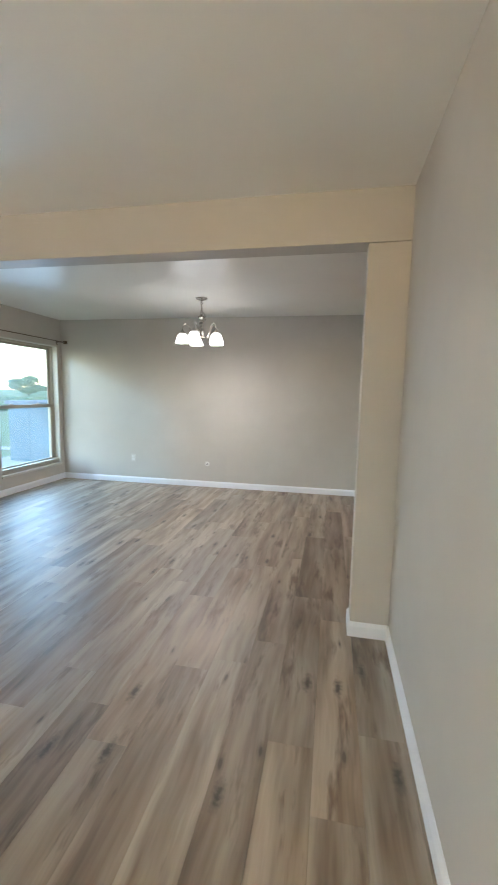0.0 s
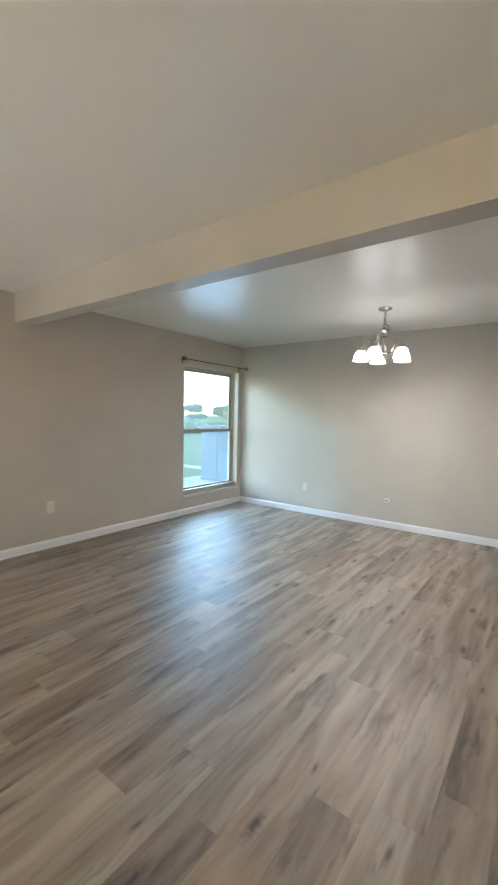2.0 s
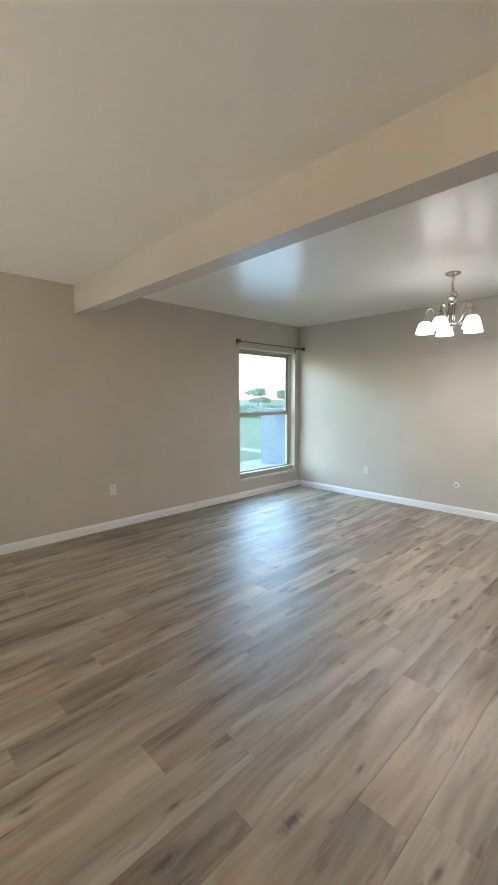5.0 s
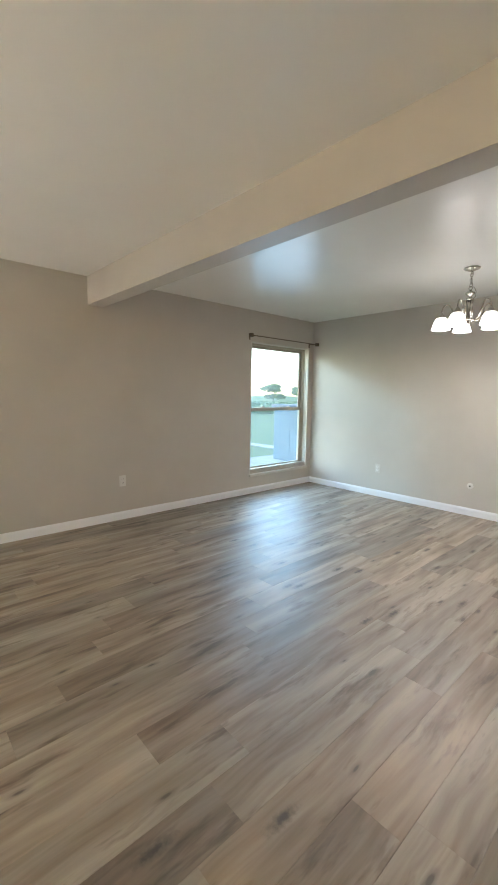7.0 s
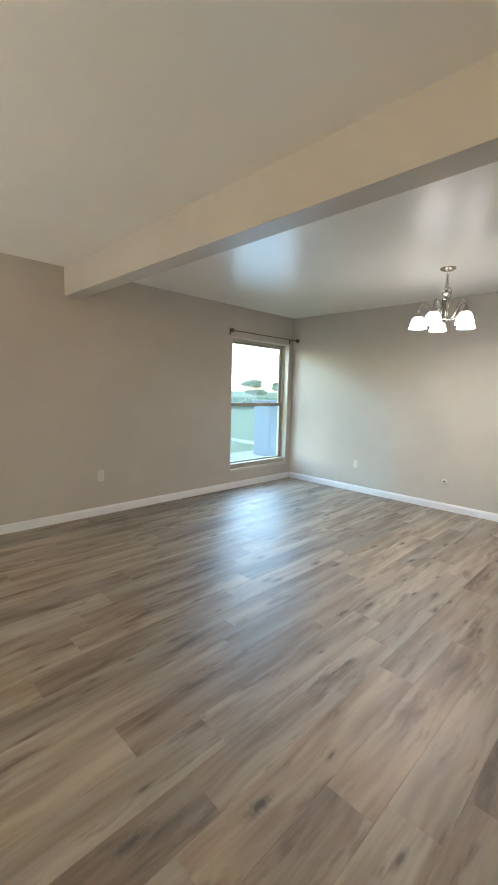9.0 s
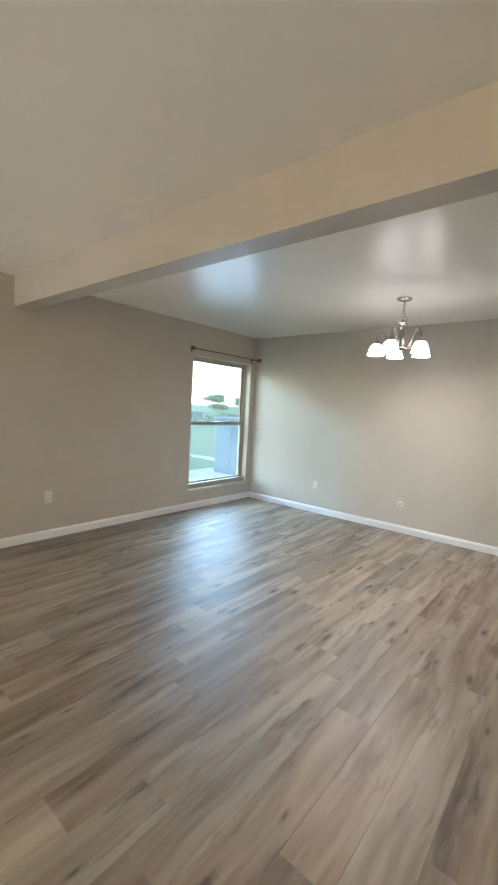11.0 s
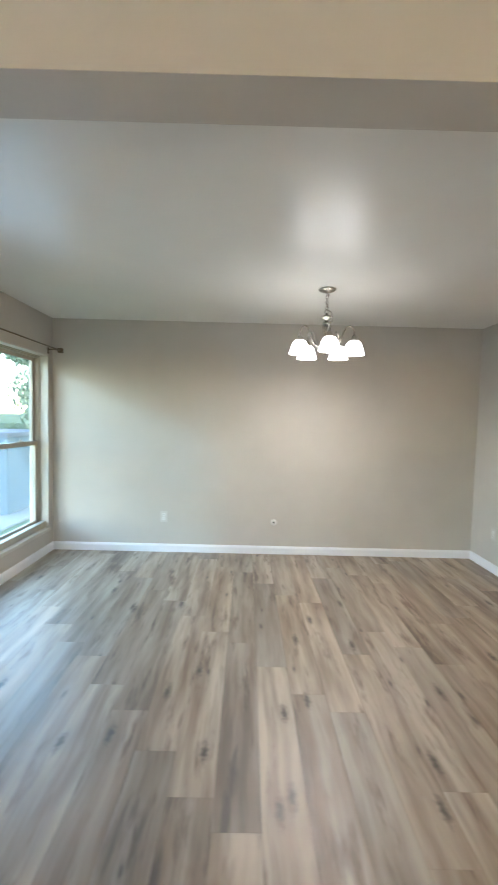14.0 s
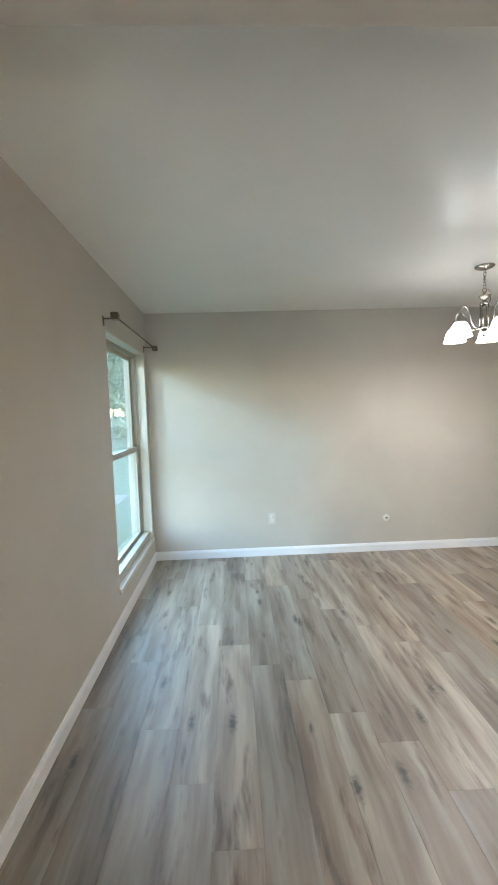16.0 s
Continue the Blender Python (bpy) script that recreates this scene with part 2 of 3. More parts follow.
rr.inputs[3].default_value, rr.inputs[4].default_value = 0.42, 0.54
l.new(streak, rr.inputs[0])
l.new(rr.outputs[0], b.inputs["Roughness"])
setp(b, Specular_IOR_Level=1.0, IOR=1.6)
bump(n, l, b, grain, 0.20, 0.0015)


# ---- mesh helpers ----
def empty(name, at=(0, 0, 0), label="", category="", group="", kind=""):
    ob = new(name)
    ob.location = at
    return tagged(ob, label, category, group, kind)


def link_mesh(name, bm, material, smooth=False):
    me = bpy.data.meshes.new(name)
    bmesh.ops.recalc_face_normals(bm, faces=bm.faces)
    bm.to_mesh(me)
    bm.free()
    if smooth:
        for p in me.polygons:
            p.use_smooth = True
    me.materials.append(material)
    return new(name, me)


def placed(ob):
    """The world pose of ob, before the scene is evaluated."""
    return ob.matrix_basis if ob.parent is None else placed(ob.parent) @ ob.matrix_parent_inverse @ ob.matrix_basis


def part(name, bm, material, parent, label="", smooth=False):
    """Links a bmesh, given in world places, as one mesh under a thing or a part."""
    ob = link_mesh(name, bm, material, smooth)
    ob.parent = parent
    ob.matrix_parent_inverse = placed(parent).inverted()
    return tagged(ob, label)


def thing(name, bm, material, label, category="", group="", kind="", smooth=False):
    return tagged(link_mesh(name, bm, material, smooth), label, category, group, kind)


def block(bm, x0, x1, y0, y1, z0, z1, soft=0.0):
    r = bmesh.ops.create_cube(bm, size=1.0)
    vs = r["verts"]
    bmesh.ops.scale(bm, vec=(x1 - x0, y1 - y0, z1 - z0), verts=vs)
    bmesh.ops.translate(bm, vec=((x0 + x1) / 2, (y0 + y1) / 2, (z0 + z1) / 2), verts=vs)
    if soft:
        es = {e for v in vs for e in v.link_edges}
        bmesh.ops.bevel(bm, geom=list(es), offset=soft, segments=2, affect="EDGES", profile=0.5)
    return bm


def blk(*a, **k):
    return block(bmesh.new(), *a, **k)


def lathe(bm, profile, at=(0, 0, 0), steps=24, scallop=0.0, waves=10):
    """Turns (radius, z) points round the upright through at; scallop: waviness of the lowest ring."""
    rings = []
    low = min(z for _, z in profile)
    for r, z in profile:
        ring = []
        for i in range(steps):
            a = 2 * math.pi * i / steps
            rr_ = r
            if scallop and z <= low + 0.02:
                rr_ = r * (1 + scallop * math.cos(waves * a))
            ring.append(bm.verts.new((at[0] + rr_ * math.cos(a), at[1] + rr_ * math.sin(a), at[2] + z)))
        rings.append(ring)
    for a_, b_ in zip(rings, rings[1:]):
        for i in range(steps):
            j = (i + 1) % steps
            bm.faces.new((a_[i], a_[j], b_[j], b_[i]))
    return bm


def tube(bm, pts, radius, sides=8, ends=True, taper=1.0):
    pts = [Vector(p) for p in pts]
    rings = []
    up = Vector((0, 0, 1))
    for i, p in enumerate(pts):
        d = (pts[min(i + 1, len(pts) - 1)] - pts[max(i - 1, 0)]).normalized()
        s = d.cross(up)
        if s.length < 0.05:
            s = d.cross(Vector((0, 1, 0)))
        s.normalize()
        t = s.cross(d)
        r = radius * (1 + (taper - 1) * i / max(1, len(pts) - 1))
        rings.append([bm.verts.new(p + r * (math.cos(2 * math.pi * k / sides) * s + math.sin(2 * math.pi * k / sides) * t)) for k in range(sides)])
    for a_, b_ in zip(rings, rings[1:]):
        for k in range(sides):
            j = (k + 1) % sides
            bm.faces.new((a_[k], a_[j], b_[j], b_[k]))
    if ends:
        bm.faces.new(rings[0])
        bm.faces.new(rings[-1])
    return bm


# ---- structure ----
WX, NY, EX = -3.91, 5.975, 0.578          # inner faces of the west, north and east walls
EX2 = 0.695                               # kitchen face of the east wall
SY, KX, KY = -2.20, 2.70, 2.00            # south wall, kitchen east and south walls
BY0, BY1, BZ = 2.562, 2.712, 2.176        # beam
JY = 5.205                                # end of the wall beside the kitchen opening
OY0, OY1, OZ0, OZ1 = 4.70, 5.885, 0.225, 2.045   # window opening
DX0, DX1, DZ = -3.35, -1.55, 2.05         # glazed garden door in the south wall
OUT = 0.20

bm = bmesh.new()
block(bm, WX - OUT, WX, SY, OY0, 0, CEIL)
block(bm, WX - OUT, WX, OY1, NY, 0, CEIL)
block(bm, WX - OUT, WX, OY0, OY1, 0, OZ0)
block(bm, WX - OUT, WX, OY0, OY1, OZ1, CEIL)
thing("wall_west", bm, WALL, "greige painted wall with a tall window", kind="structure")
thing("wall_north", blk(WX - OUT, KX + 0.12, NY, NY + 0.15, 0, CEIL), WALL, "greige painted blank end wall", kind="structure")
bm = bmesh.new()
block(bm, EX, EX2, SY, BY1, 0, CEIL)
block(bm, EX, EX2, JY, NY, 0, CEIL)
thing("wall_east", bm, WALL, "greige painted wall with a wide kitchen opening", kind="structure")
thing("wall_pilaster", blk(0.366, EX, BY0, BY1, 0, BZ - 0.005), WALL, "greige pilaster carrying the ceiling beam", kind="structure")
bm = bmesh.new()
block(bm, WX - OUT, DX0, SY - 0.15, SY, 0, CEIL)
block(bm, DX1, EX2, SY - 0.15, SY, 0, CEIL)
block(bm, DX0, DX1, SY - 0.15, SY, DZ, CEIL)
thing("wall_south", bm, WALL, "greige painted wall with a glazed opening", kind="structure")
thing("wall_kitchen_east", blk(KX, KX + 0.12, KY - 0.12, NY, 0, CEIL), WALL, "plain kitchen wall", kind="structure")
thing("wall_kitchen_south", blk(EX2, KX, KY - 0.12, KY, 0, CEIL), WALL, "plain kitchen wall", kind="structure")
thing("ceiling", blk(WX - OUT, KX + 0.12, SY - 0.15, NY + 0.15, CEIL, CEIL + 0.12), CEILP, "pale semi-gloss painted ceiling", kind="structure")
thing("ceiling_beam", blk(WX, EX, BY0, BY1, BZ, CEIL, soft=0.0), WALL, "greige boxed ceiling beam across the room", kind="structure")
# unseen slab, added to keep the sun out of the south door
thing("sun_block_roof", blk(WX - OUT, KX + 0.12, SY - 2.3, SY - 0.155, CEIL + 0.02, CEIL + 0.2), EXTW, "unseen roof slab added to keep sun off the garden door", kind="structure")
# unseen eave, blocks high sky so only low light enters the tall window
thing("roof_eave", blk(WX - OUT - 0.55, WX - OUT, SY - 0.8, NY + 0.7, CEIL + 0.02, CEIL + 0.2), EXTW, "unseen roof eave that blocks the high sky over the window", kind="structure")

floor = thing("floor", blk(WX - OUT, KX + 0.12, SY - 0.15, NY + 0.15, -0.12, -0.009), SUB, "greige oak-look vinyl plank floor", kind="structure")

# baseboards: moulded profile, one length per run
BH, BT = 0.085, 0.014


def baseboard(label, x0, y0, x1, y1, nx, ny, cut0=0.0, cut1=0.0):
    """A run along the wall from (x0, y0) to (x1, y1); (nx, ny) points into the room; cut: mitre at either end, by the depth."""
    bm = bmesh.new()
    prof = [(0, 0), (BT, 0), (BT, BH - 0.022), (BT - 0.004, BH - 0.012), (0.006, BH - 0.004), (0.004, BH), (0, BH)]
    dx, dy = x1 - x0, y1 - y0
    ln = math.hypot(dx, dy)
    dx, dy = dx / ln, dy / ln
    ends = []
    for (x, y), s, cut in (((x0, y0), 1, cut0), ((x1, y1), -1, cut1)):
        ends.append([bm.verts.new((x + nx * d + dx * s * cut * d, y + ny * d + dy * s * cut * d, z)) for d, z in prof])
    for i in range(len(prof)):
        j = (i + 1) % len(prof)
        bm.faces.new((ends[0][i], ends[0][j], ends[1][j], ends[1][i]))
    bm.faces.new(ends[0])
    bm.faces.new(ends[1])
    return thing("baseboard", bm, TRIM, label, kind="structure")


WB = "white moulded baseboard along the greige wall"
baseboard(WB, WX, SY, WX, NY, 1, 0, 1, 1)
baseboard(WB, WX, NY, EX, NY, 0, -1, 1, 1)
baseboard(WB, EX, NY, EX, JY, -1, 0, 1, -1)
baseboard(WB, EX, JY, EX2, JY, 0, -1, -1, -1)
baseboard(WB, EX, SY, EX, BY0, -1, 0, 1, 1)
baseboard(WB, EX, BY0, 0.366, BY0, 0, -1, 1, -1)
baseboard(WB, 0.366, BY0, 0.366, BY1, -1, 0, -1, -1)
baseboard(WB, DX1, SY, EX, SY, 0, 1, 0, 1)
baseboard(WB, WX, SY, DX0, SY, 0, 1, 1, 0)


# ---- window in the west wall ----
def rect_frame(x0, x1, y0, y1, z0, z1, side, top, bottom, soft=0.003):
    bm = bmesh.new()
    block(bm, x0, x1, y0, y0 + side, z0, z1, soft)
    block(bm, x0, x1, y1 - side, y1, z0, z1, soft)
    block(bm, x0 + 0.001, x1 - 0.001, y0 + side, y1 - side, z0, z0 + bottom, soft)
    block(bm, x0 + 0.001, x1 - 0.001, y0 + side, y1 - side, z1 - top, z1, soft)
    return bm


def pane(parent, x, y0, y1, z0, z1):
    ob = part("pane", blk(x - 0.002, x + 0.002, y0, y1, z0, z1), GLASS, parent, "clear glass pane")
    ob.visible_shadow = False
    return ob


win = empty("window_1", (WX, (OY0 + OY1) / 2, OZ0), "tall double-hung window with taupe metal frame and white sill", "window", kind="structure")
LIN = 0.012
part("jamb_liner", blk(WX - 0.09, WX - 0.001, OY1 - LIN, OY1, OZ0 + 0.04, OZ1), RETURN, win, "off-white window return")
part("jamb_liner", blk(WX - 0.09, WX - 0.001, OY0, OY0 + LIN, OZ0 + 0.04, OZ1), RETURN, win, "off-white window return")
part("head_liner", blk(WX - 0.09, WX - 0.001, OY0 + LIN, OY1 - LIN, OZ1 - LIN, OZ1), RETURN, win, "off-white window return")
part("window_sill", blk(WX - 0.09, WX + 0.018, OY0 - 0.004, OY1 + 0.006, OZ0 + 0.004, OZ0 + 0.04, soft=0.005), RETURN, win, "off-white painted sill board")
FX = WX - 0.09
fy0, fy1, fz0, fz1 = OY0 + 0.001, OY1 - 0.001, OZ0 + 0.001, OZ1 - 0.001
part("window_frame", rect_frame(FX - 0.075, FX, fy0, fy1, fz0, fz1, 0.032, 0.034, 0.085), TAUPE, win)
part("sill_track", blk(FX + 0.0125, WX - 0.022, fy0 + 0.012, fy1 - 0.012, OZ0 + 0.0405, OZ0 + 0.106, soft=0.006), TAUPE, win)
part("frame_lip", rect_frame(FX, FX + 0.012, fy0 + 0.011, fy1 - 0.011, fz0 + 0.042, fz1 - 0.012, 0.012, 0.012, 0.022, 0.002), TAUPE, win)
MZ = 1.145
sash = part("upper_sash", rect_frame(FX - 0.062, FX - 0.038, fy0 + 0.033, fy1 - 0.033, MZ - 0.02, fz1 - 0.035, 0.040, 0.034, 0.036), TAUPE, win)
pane(sash, FX - 0.050, fy0 + 0.073, fy1 - 0.073, MZ + 0.016, fz1 - 0.069)
sash = part("lower_sash", rect_frame(FX - 0.034, FX - 0.008, fy0 + 0.033, fy1 - 0.033, fz0 + 0.086, MZ + 0.024, 0.040, 0.046, 0.036), TAUPE, win)
pane(sash, FX - 0.021, fy0 + 0.073, fy1 - 0.073, fz0 + 0.122, MZ - 0.022)
for yy in (OY0 + 0.33, OY1 - 0.33):
    latch = bmesh.new()
    block(latch, FX - 0.032, FX - 0.006, yy - 0.03, yy + 0.03, MZ + 0.0245, MZ + 0.034, 0.003)
    block(latch, FX - 0.026, FX - 0.014, yy - 0.012, yy + 0.012, MZ + 0.033, MZ + 0.046, 0.003)
    part("sash_latch", latch, TAUPE, sash)

# curtain rod with square ends
RODX, RODZ = -3.815, 2.103
rod = empty("curtain_rod", (WX, 5.28, RODZ), "thin bronze curtain rod with square finials, bare, above the window", "curtain rod")
part("rod", tube(bmesh.new(), [(RODX, 4.63, RODZ), (RODX, 5.945, RODZ)], 0.0065, 10), BRONZE, rod, smooth=True)
for y0, y1 in ((4.585, 4.632), (5.928, 5.966)):
    part("finial", blk(RODX - 0.024, RODX + 0.024, y0, y1, RODZ - 0.024, RODZ + 0.024, soft=0.005), BRONZE, rod, "dark square finial")
for yy in (4.665, 5.872):
    br = part("bracket", tube(bmesh.new(), [(WX, yy, RODZ), (WX + 0.05, yy, RODZ), (RODX, yy, RODZ - 0.004)], 0.006, 8), BRONZE, rod)
    part("wall_plate", blk(WX, WX + 0.006, yy - 0.011, yy + 0.011, RODZ - 0.045, RODZ + 0.018, soft=0.002), BRONZE, br)

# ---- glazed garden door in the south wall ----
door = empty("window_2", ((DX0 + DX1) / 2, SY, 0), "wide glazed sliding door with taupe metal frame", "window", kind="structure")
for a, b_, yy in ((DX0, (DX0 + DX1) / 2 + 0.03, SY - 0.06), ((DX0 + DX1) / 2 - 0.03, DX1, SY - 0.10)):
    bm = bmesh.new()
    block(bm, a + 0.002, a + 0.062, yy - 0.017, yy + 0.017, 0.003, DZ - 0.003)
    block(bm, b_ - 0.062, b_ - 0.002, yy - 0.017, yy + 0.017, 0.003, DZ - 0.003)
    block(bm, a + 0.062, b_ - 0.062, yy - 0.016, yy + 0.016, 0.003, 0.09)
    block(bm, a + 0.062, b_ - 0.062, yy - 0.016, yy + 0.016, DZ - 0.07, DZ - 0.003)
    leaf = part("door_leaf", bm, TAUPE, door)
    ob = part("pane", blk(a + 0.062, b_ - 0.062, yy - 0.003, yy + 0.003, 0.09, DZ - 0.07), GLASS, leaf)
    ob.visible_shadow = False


# ---- chandelier ----
def chandelier():
    t = empty("chandelier", (CHX, CHY, CEIL), "brushed nickel five-arm chandelier with lit white glass shades", "chandelier")
    part("canopy", lathe(bmesh.new(), [(0.0005, 0), (0.064, 0), (0.066, -0.006), (0.058, -0.014), (0.036, -0.022), (0.014, -0.030), (0.0005, -0.032)], (CHX, CHY, CEIL), 32), NICKEL, t, smooth=True)
    # chain of oval links, turned in alternate ways
    top, low, count = CEIL - 0.030, 2.285, 6
    step = (top - low) / count
    chain = bmesh.new()
    for i in range(count):
        zc = top - step * (i + 0.5)
        pts = []
        for k in range(13):
            a = 2 * math.pi * k / 12
            u, w = 0.010 * math.cos(a), (step * 0.5 + 0.005) * math.sin(a)
            pts.append((CHX + (u if i % 2 else 0.0), CHY + (0.0 if i % 2 else u), zc + w))
        tube(chain, pts, 0.0022, 6, False)
    part("chain", chain, NICKEL, t, smooth=True)
    cord = [(CHX + 0.006 + 0.008 * math.sin(k * 1.3), CHY + 0.004, CEIL - 0.03 - 0.018 * k) for k in range(8)]
    cord += [(CHX + 0.030, CHY, 2.275), (CHX + 0.046, CHY, 2.24), (CHX + 0.044, CHY, 2.20), (CHX + 0.020, CHY, 2.175), (CHX, CHY, 2.17)]
    part("cord", tube(bmesh.new(), cord, 0.0028, 6), NICKEL, t, "silvery lamp cord", True)
    loop = [(CHX + 0.014 * math.cos(2 * math.pi * k / 16), CHY, 2.272 + 0.016 * math.sin(2 * math.pi * k / 16)) for k in range(17)]
    part("loop", tube(bmesh.new(), loop, 0.003, 6, False), NICKEL, t, smooth=True)
    part("hub", lathe(bmesh.new(), [(0.0005, 2.262), (0.008, 2.258), (0.010, 2.248), (0.036, 2.236), (0.040, 2.230), (0.034, 2.222), (0.014, 2.208),
                                    (0.012, 2.198), (0.026, 2.190), (0.030, 2.182), (0.026, 2.172), (0.0005, 2.170)], (CHX, CHY, 0), 28), NICKEL, t, smooth=True)
    part("column", lathe(bmesh.new(), [(0.0005, 2.170), (0.016, 2.169), (0.018, 2.14), (0.015, 2.08), (0.018, 2.03), (0.030, 2.02), (0.034, 2.008), (0.026, 1.996),
                                       (0.012, 1.986), (0.010, 1.972), (0.014, 1.964), (0.011, 1.952), (0.0005, 1.946)], (CHX, CHY, 0), 24), NICKEL, t, smooth=True)
    for i in range(4):
        a = radians(45 + 90 * i)
        x, y = CHX + 0.027 * math.cos(a), CHY + 0.027 * math.sin(a)
        part("rod", tube(bmesh.new(), [(x, y, 2.176), (x, y, 2.016)], 0.005, 8), NICKEL, t, smooth=True)
    for i in range(ARMS):
        a = radians(ARM_0 + 72 * i)
        ca, sa = math.cos(a), math.sin(a)
        prof = [(0.028, 2.012), (0.055, 2.004), (0.085, 2.012), (0.108, 2.040), (0.122, 2.080), (0.135, 2.118), (0.152, 2.144), (0.174, 2.154),
                (0.194, 2.146), (0.207, 2.126), (0.212, 2.100), (0.212, 2.078)]
        arm = part("arm", tube(bmesh.new(), [(CHX + r * ca, CHY + r * sa, z) for r, z in prof], 0.0058, 8), NICKEL, t, smooth=True)
        c0 = (CHX + ARM_R * ca, CHY + ARM_R * sa, 0)
        part("socket_cup", lathe(bmesh.new(), [(0.0005, 2.086), (0.010, 2.085), (0.013, 2.078), (0.020, 2.072), (0.023, 2.050), (0.024, 2.040), (0.0005, 2.038)], c0, 20), NICKEL, arm, smooth=True)
        shade = [(0.022, 2.046), (0.034, 2.043), (0.046, 2.031), (0.056, 2.013), (0.063, 1.990), (0.069, 1.962), (0.077, 1.940), (0.0755, 1.939), (0.067, 1.960),
                 (0.060, 1.990), (0.053, 2.011), (0.043, 2.027), (0.022, 2.038)]
        part("shade", lathe(bmesh.new(), shade, c0, 40, 0.025, 10), SHADE, arm, "lit white glass bell shade", True)
        part("bulb", lathe(bmesh.new(), [(0.0005, 2.038), (0.013, 2.036), (0.014, 2.022), (0.024, 2.010), (0.027, 2.003), (0.020, 1.999), (0.0005, 1.998)], c0, 16), BULB, arm, "lit bulb", True)
    return t


chandelier()


# ---- wall plates ----
def wall_outlet(at, face, label, plate):
    """A duplex outlet built facing -y, turned by face degrees."""
    t = empty("wall_outlet", (0, 0, 0), label, "outlet", "wall outlets")
    part("cover_plate", blk(-0.037, 0.037, -0.006, 0.0, -0.058, 0.058, soft=0.003), plate, t)
    for dz in (0.021, -0.021):
        so = part("socket", blk(-0.017, 0.017, -0.0085, -0.004, dz - 0.015, dz + 0.015, soft=0.002), PLASTIC, t)
        for dx in (-0.0065, 0.0065):
            part("slot", blk(dx - 0.0012, dx + 0.0012, -0.0088, -0.0080, dz - 0.003, dz + 0.006), SLOT, so)
    part("screw", tube(bmesh.new(), [(0, -0.0055, 0), (0, -0.0072, 0)], 0.003, 8), PLASTIC, t)
    t.matrix_basis = pose(*at, 0, 0, face)
    return t


wall_outlet((WX, 2.878, 0.415), 90, "white duplex outlet low on the greige window wall", PLASTIC)
wall_outlet((-2.728, NY, 0.380), 0, "dull off-white duplex outlet low on the end wall", FADED)
wall_outlet((EX, 5.583, 0.372), -90, "dull off-white duplex outlet on the short wall beside the kitchen", FADED)
jack = empty("cable_plate", (-1.552, NY, 0.343), "small round white cable plate with dark hole", "wall plate")
bm = lathe(bmesh.new(), [(0.0005, 0.0), (0.034, 0.0), (0.034, 0.004), (0.030, 0.007), (0.012, 0.008), (0.0005, 0.008)], (0, 0, 0), 24)
bmesh.ops.rotate(bm, matrix=Matrix.Rotation(radians(90), 3, "X"), verts=bm.verts)
bmesh.ops.translate(bm, vec=(-1.552, NY, 0.343), verts=bm.verts)
part("plate", bm, PLASTIC, jack, smooth=True)
part("connector", tube(bmesh.new(), [(-1.552, NY - 0.006, 0.343), (-1.552, NY - 0.016, 0.343)], 0.009, 12), DARK, jack, "dark coax connector")


# ---- kitchen corner ----
CX0, UNIT, UNITS = EX2 + 0.004, 0.462, 2
CX1 = CX0 + UNIT * UNITS
CF = 5.365


def panel(name, x0, x1, z0, z1, y, parent, material, rim=0.05):
    """A framed cabinet front, its face at y, with a recessed field."""
    bm = bmesh.new()
    block(bm, x0, x0 + rim, y, y + 0.019, z0, z1, 0.002)
    block(bm, x1 - rim, x1, y, y + 0.019, z0, z1, 0.002)
    block(bm, x0 + rim, x1 - rim, y + 0.0004, y + 0.019, z0, z0 + rim, 0.002)
    block(bm, x0 + rim, x1 - rim, y + 0.0004, y + 0.019, z1 - rim, z1, 0.002)
    block(bm, x0 + rim, x1 - rim, y + 0.008, y + 0.018, z0 + rim, z1 - rim)
    return part(name, bm, material, parent)


def knob(x, y, z, parent):
    bm = lathe(bmesh.new(), [(0.0005, 0.026), (0.011, 0.025), (0.015, 0.020), (0.011, 0.013), (0.006, 0.008), (0.007, 0.0), (0.0005, 0.0)], (0, 0, 0), 14)
    bmesh.ops.rotate(bm, matrix=Matrix.Rotation(radians(90), 3, "X"), verts=bm.verts)
    bmesh.ops.translate(bm, vec=(x, y, z), verts=bm.verts)
    part("knob", bm, CABP, parent, smooth=True)


def base_cabinet(x0, x1):
    t = empty("base_cabinet", ((x0 + x1) / 2, CF, 0), "pale grey base cabinet with one drawer and one door", "cabinet", "kitchen base cabinets")
    part("body", blk(x0, x1 - 0.002, CF + 0.02, NY - 0.003, 0.09, 0.833), CABP, t)
    part("toe_kick", blk(x0, x1 - 0.002, CF + 0.03, CF + 0.045, 0.0, 0.089), CABP, t)
    dr = part("drawer_front", blk(x0 + 0.006, x1 - 0.006, CF, CF + 0.019, 0.672, 0.826, soft=0.004), CABP, t)
    knob((x0 + x1) / 2, CF, 0.75, dr)
    dd = panel("door", x0 + 0.006, x1 - 0.006, 0.10, 0.610, CF, t, CABP, 0.055)
    knob(x1 - 0.035, CF, 0.55, dd)
    return t


